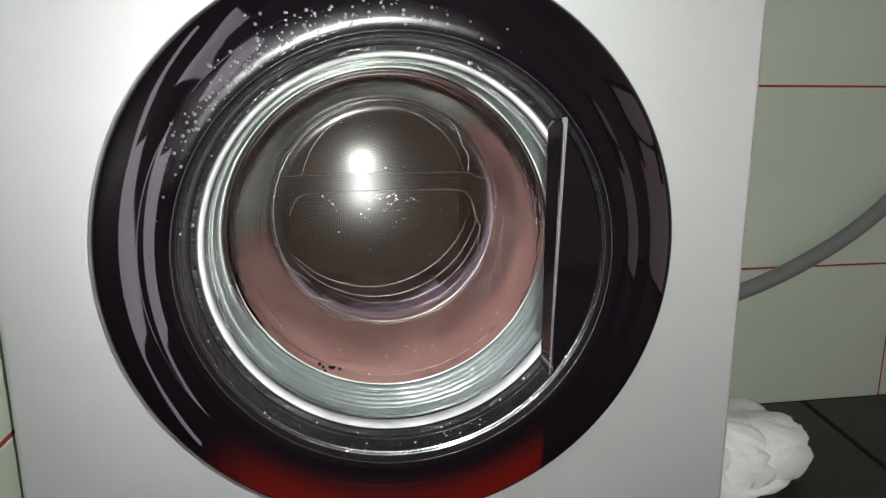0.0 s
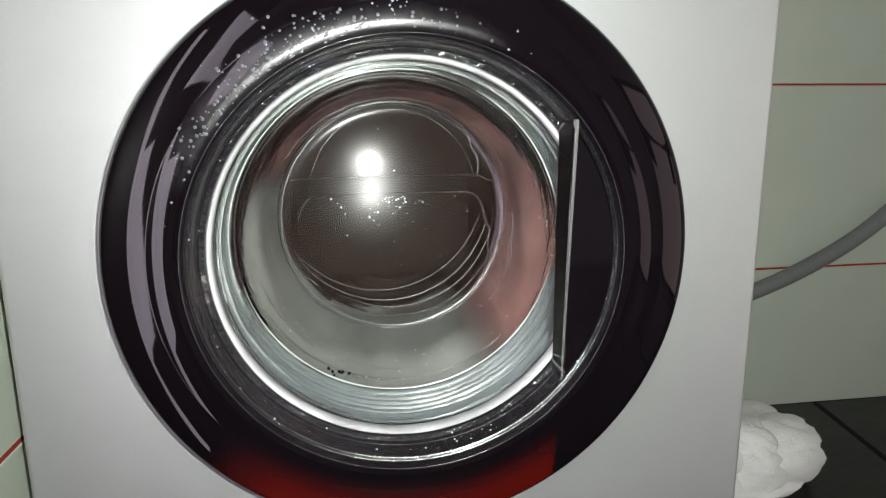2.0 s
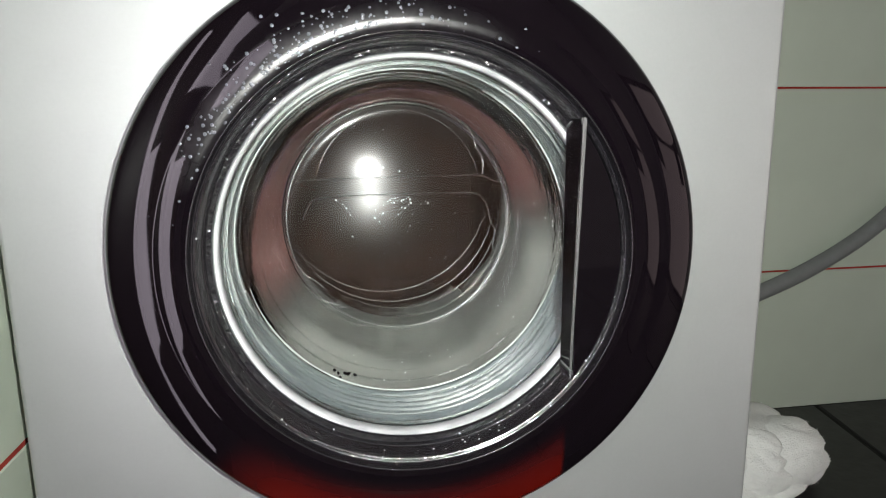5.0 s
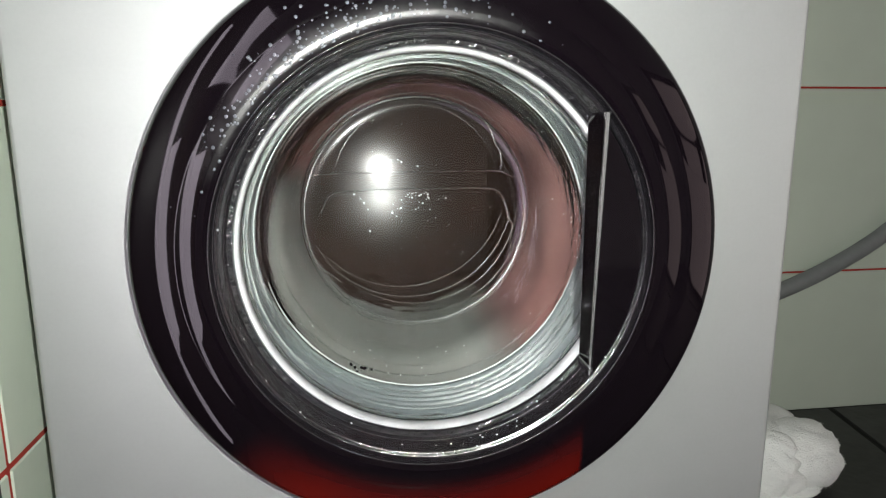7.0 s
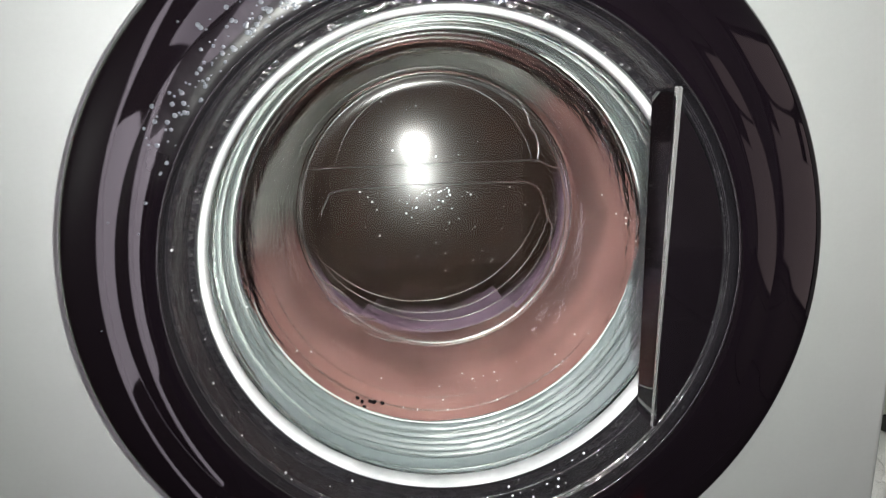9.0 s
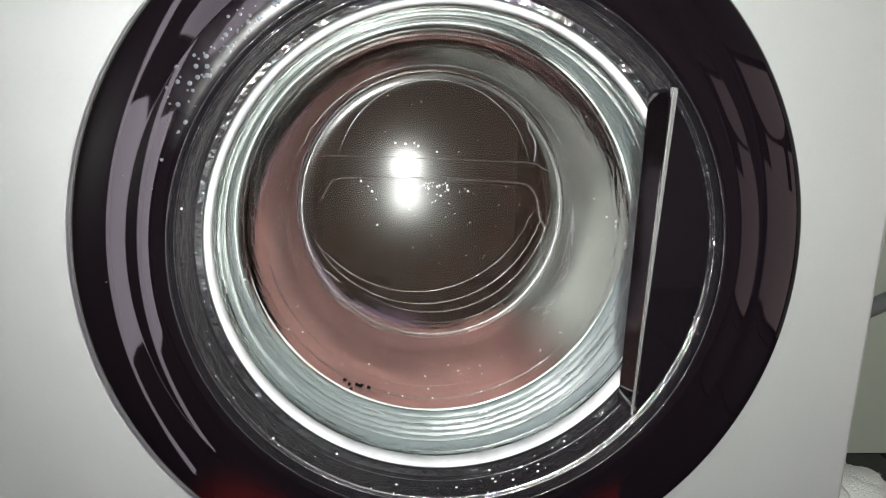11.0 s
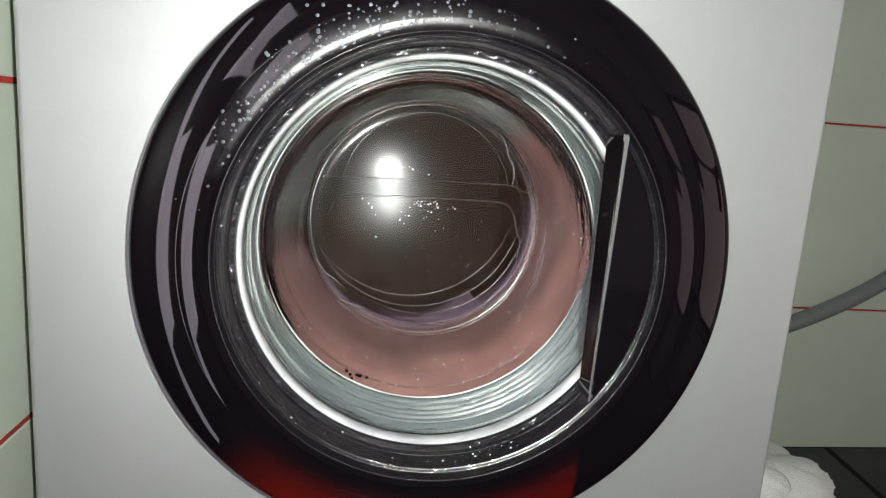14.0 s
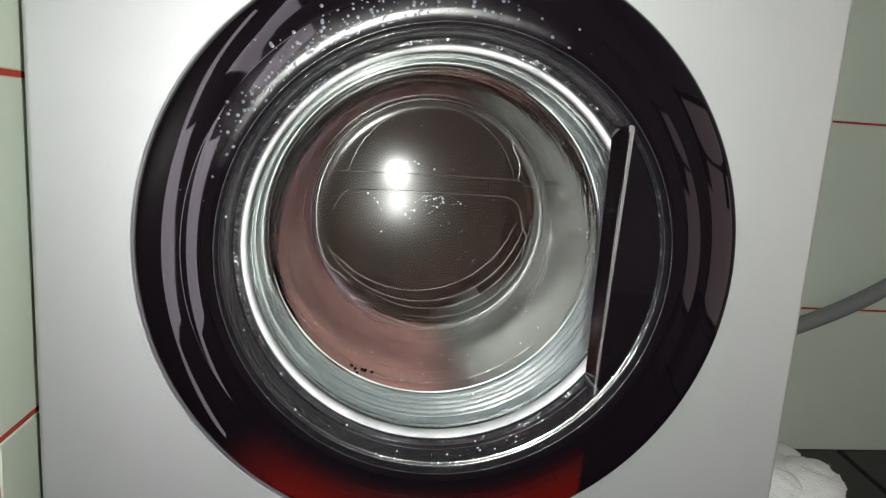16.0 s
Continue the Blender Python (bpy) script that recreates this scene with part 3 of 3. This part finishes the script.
floor = wall("floor", LEFT - 0.2, RIGHT + 0.2, FRONT - 0.2, BACK + 0.2, -0.12, -0.004, M_FGROUT)
wall_back = wall("wall_north", LEFT - 0.2, RIGHT + 0.2, BACK + 0.0015, BACK + 0.2, 0.0, TOP, M_GROUT)
wall_left = wall("wall_west", LEFT - 0.2, LEFT - 0.0015, FRONT, BACK + 0.001, 0.0, TOP, M_GROUT)
wall("wall_east", RIGHT, RIGHT + 0.2, FRONT, BACK + 0.005, 0.0, TOP, M_PLASTER)
wall("wall_south", LEFT - 0.2, RIGHT + 0.2, FRONT - 0.2, FRONT - 0.001, 0.0, TOP, M_PLASTER)
wall("ceiling", LEFT - 0.2, RIGHT + 0.2, FRONT - 0.2, BACK + 0.2, TOP + 0.002, TOP + 0.15, M_PLASTER)

# grey hose
hose = part("drain_hose", tube([(0.30, 0.545, 0.185), (0.45, 0.55, 0.196), (0.58, 0.553, 0.214), (0.69, 0.555, 0.244), (0.80, 0.556, 0.291), (0.90, 0.556, 0.352), (1.0, 0.556, 0.440), (1.1, 0.558, 0.54), (1.18, 0.56, 0.70), (1.22, 0.575, 0.80), (1.222, 0.60, 0.80)], 0.0145), M_HOSE, smooth=60)
tagged(hose, "grey corrugated plastic hose running up along the tiled wall", "hose")


def towel():
    """A dropped terry cloth: a slumped heap with one broad flap folded over it, and a rough nap all over."""
    bm = bmesh.new()
    lumps = ((Vector((0.520, 0.410, 0.028)), Vector((0.165, 0.130, 0.072)), 0.0, 0.85), (Vector((0.604, 0.352, 0.046)), Vector((0.080, 0.068, 0.056)), 18.0, 0.30), (Vector((0.530, 0.335, 0.040)), Vector((0.072, 0.050, 0.062)), -30.0, 0.6), (Vector((0.545, 0.318, 0.010)), Vector((0.090, 0.036, 0.018)), 8.0, 0.9))
    for i, (c, size, turn, rough) in enumerate(lumps):
        made = bmesh.ops.create_icosphere(bm, subdivisions=5, radius=1)["verts"]
        rot = Matrix.Rotation(radians(turn), 3, "Z") @ Matrix.Rotation(radians(turn * 0.6), 3, "X")
        for v in made:
            d = v.co.copy()
            w = d + 0.3 * Vector((noise.noise(d * 1.3 + Vector((4, i, 1))), noise.noise(d * 1.3 + Vector((i, 7, 2))), noise.noise(d * 1.3 + Vector((2, 5, 9)))))
            fold = abs(noise.noise(w * 1.25 + Vector((8, 2 + i, 5))))
            crease = abs(noise.noise(w * 2.7 + Vector((1, 6, 3 + i))))
            s = 0.84 + rough * (0.45 * min(fold, 0.40) + 0.16 * min(crease, 0.35)) + 0.08 * noise.noise(d * 1.6) + 0.014 * noise.noise(d * 34)
            v.co = c + rot @ Vector((d.x * size.x, d.y * size.y, d.z * size.z)) * s
            v.co.z = max(v.co.z, 0.0)
    bm.normal_update()
    pick = random.Random(11)
    for v in [v for v in bm.verts if v.co.z > 0.004 and pick.random() < 0.55]:
        n = (v.normal + 0.7 * Vector((pick.uniform(-1, 1), pick.uniform(-1, 1), pick.uniform(-0.4, 1)))).normalized()
        side = n.orthogonal().normalized() * 0.0006
        tip = v.co + n * pick.uniform(0.0015, 0.0036)
        bm.faces.new((bm.verts.new(v.co + side), bm.verts.new(v.co - side), bm.verts.new(tip)))
    return bm


tagged(part("towel", towel(), M_TERRY, smooth=80), "crumpled white terry towel lying on the dark floor", "towel")


# ---- unseen additions that the door's gloss mirrors: dark backings with glowing panels ----
# glowing board out of view, shaped so its reflection fits the ring's right side
glow_board = part("glow_board_1", box(RIGHT - 0.010, RIGHT - 0.001, -1.70, -0.35, 0.0, 1.04, 0.003), M_BACKING)
tagged(glow_board, "unseen dark board with dim glowing panels, added for the ring's reflection", kind="structure")
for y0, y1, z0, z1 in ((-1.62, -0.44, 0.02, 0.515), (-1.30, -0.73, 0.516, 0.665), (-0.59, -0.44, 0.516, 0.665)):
    part("dim_panel", box(RIGHT - 0.016, RIGHT - 0.0105, y0, y1, z0, z1), M_DIM_GLOW, glow_board)
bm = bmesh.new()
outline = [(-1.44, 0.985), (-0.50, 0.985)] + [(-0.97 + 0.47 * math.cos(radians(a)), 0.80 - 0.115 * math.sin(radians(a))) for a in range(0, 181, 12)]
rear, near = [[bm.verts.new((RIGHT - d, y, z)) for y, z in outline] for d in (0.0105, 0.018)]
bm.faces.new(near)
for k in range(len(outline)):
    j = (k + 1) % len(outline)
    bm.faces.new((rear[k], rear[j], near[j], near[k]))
part("dim_panel", bm, M_DIM_GLOW, glow_board, "rounded upper glowing panel of the added board")
# dark sheet out of view, added to keep the ring's mirrored left side black
left_backing = part("backing_1", box(LEFT + 0.001, LEFT + 0.012, -1.05, -0.035, 0.002, 2.02, 0.003), M_BACKING)
tagged(left_backing, "unseen dark backing with glowing panels, added for the ring's reflections", kind="structure")
# glowing panels sized so their reflections match the ring's lilac strips from the camera
for y0, y1, z0, z1 in ((-0.44, -0.305, 0.28, 0.555), (-0.300, -0.265, 0.08, 0.80), (-1.0, -0.52, 0.645, 0.92)):
    part("lilac_panel", box(LEFT + 0.0125, LEFT + 0.016, y0, y1, z0, z1), M_LILAC, left_backing, "unseen glowing panel, placed for its reflection on the door ring")

# ---- the phone's torch ----
torch = thing("phone_torch", "small bright phone torch carried beside the lens", "torch")
part("housing", box(0.0225, 0.0355, 0.0050, 0.0180, 0.0125, 0.0165, 0.0015), M_PHONE, torch)
bm = bmesh.new()
bmesh.ops.create_cone(bm, cap_ends=True, segments=24, radius1=0.0031, radius2=0.0031, depth=0.002)
bmesh.ops.rotate(bm, verts=bm.verts, cent=(0, 0, 0), matrix=Euler((radians(37), radians(-10), 0)).to_matrix())
bmesh.ops.translate(bm, verts=bm.verts, vec=(0.029, 0.0115, 0.0095))
part("led", bm, M_LED, torch, "bright white LED")


# ---- tiles ----
def tile_mesh(w, h, d, name):
    bm = box(-w / 2, w / 2, -d / 2, d / 2, -h / 2, h / 2, 0.0012, 1)
    me = bpy.data.meshes.new(name)
    bm.to_mesh(me)
    bm.free()
    return me


def tiles(parent, lines_a, lines_z, axis, face, mat, gap=0.0035):
    cache = {}
    for a0, a1 in zip(lines_a, lines_a[1:]):
        for z0, z1 in zip(lines_z, lines_z[1:]):
            key = (round(a1 - a0, 4), round(z1 - z0, 4))
            if key not in cache:
                cache[key] = tile_mesh(key[0] - gap, key[1] - gap, 0.008, "tile")
                cache[key].materials.append(mat)
            ob = new("tile", cache[key])
            ob.parent = parent
            if axis == "y":
                ob.location = ((a0 + a1) / 2, face + 0.004, (z0 + z1) / 2)
            else:
                ob.location, ob.rotation_euler = (face - 0.004, (a0 + a1) / 2, (z0 + z1) / 2), (0, 0, radians(90))


tiles(wall_back, [LEFT + 0.002, 0.02, 0.52, 1.02, RIGHT - 0.002], [-0.004, 0.2724, 0.6047, 0.937, 1.269, 1.601, 1.933, 2.265, TOP], "y", BACK, M_TILE)
tiles(wall_left, [FRONT + 0.002, -1.5, -1.0, -0.5, 0.0, 0.5, BACK - 0.002], [-0.004, 0.292, 0.566, 0.898, 1.230, 1.562, 1.894, 2.226, TOP], "x", LEFT, M_TILE, 0.005)
for y0, y1 in ((FRONT, -1.2), (-1.2, -0.3), (-0.3, BACK)):
    for x0, x1 in ((LEFT, -0.055), (-0.055, 0.395), (0.395, 0.845), (0.845, RIGHT), (RIGHT, RIGHT + 0.15)):
        bm = box(x0 + 0.0055, x1 - 0.0055, y0 + 0.0055, y1 - 0.0055, -0.008, 0.0, 0.0012, 1)
        for v in bm.verts:
            v.co.x += 0.154 * (max(v.co.y, -0.3) - 0.575)
        part("tile", bm, M_FLOOR, floor)

# ---- motion: the drum and what lies in it spin, the torch goes with the film ----
TURNS = [(0, 0), (0.5, 1.67), (1.0, 3.36), (1.5, 5.05), (2.0, 6.33), (3.4, 11), (4.0, 13), (6.3, 21), (9.9, 33), (12.5, 41.85), (13.0, 43.68), (13.5, 45.34), (14.0, 47), (16.0, 53.667)]


def turns(t):
    for (t0, n0), (t1, n1) in zip(TURNS, TURNS[1:]):
        if t <= t1:
            return n0 + (n1 - n0) * (t - t0) / (t1 - t0)
    return TURNS[-1][1]


def motions():
    spin = [(k / 15, pose(CX, 0, CZ, 0, -360 * turns(k / 15), 0)) for k in range(241)]
    for ob in (drum, pink, purple, grey):
        walk(ob, spin)
    walk(torch, [(t, pose(*p)) for t, *p in PATH])


motions()
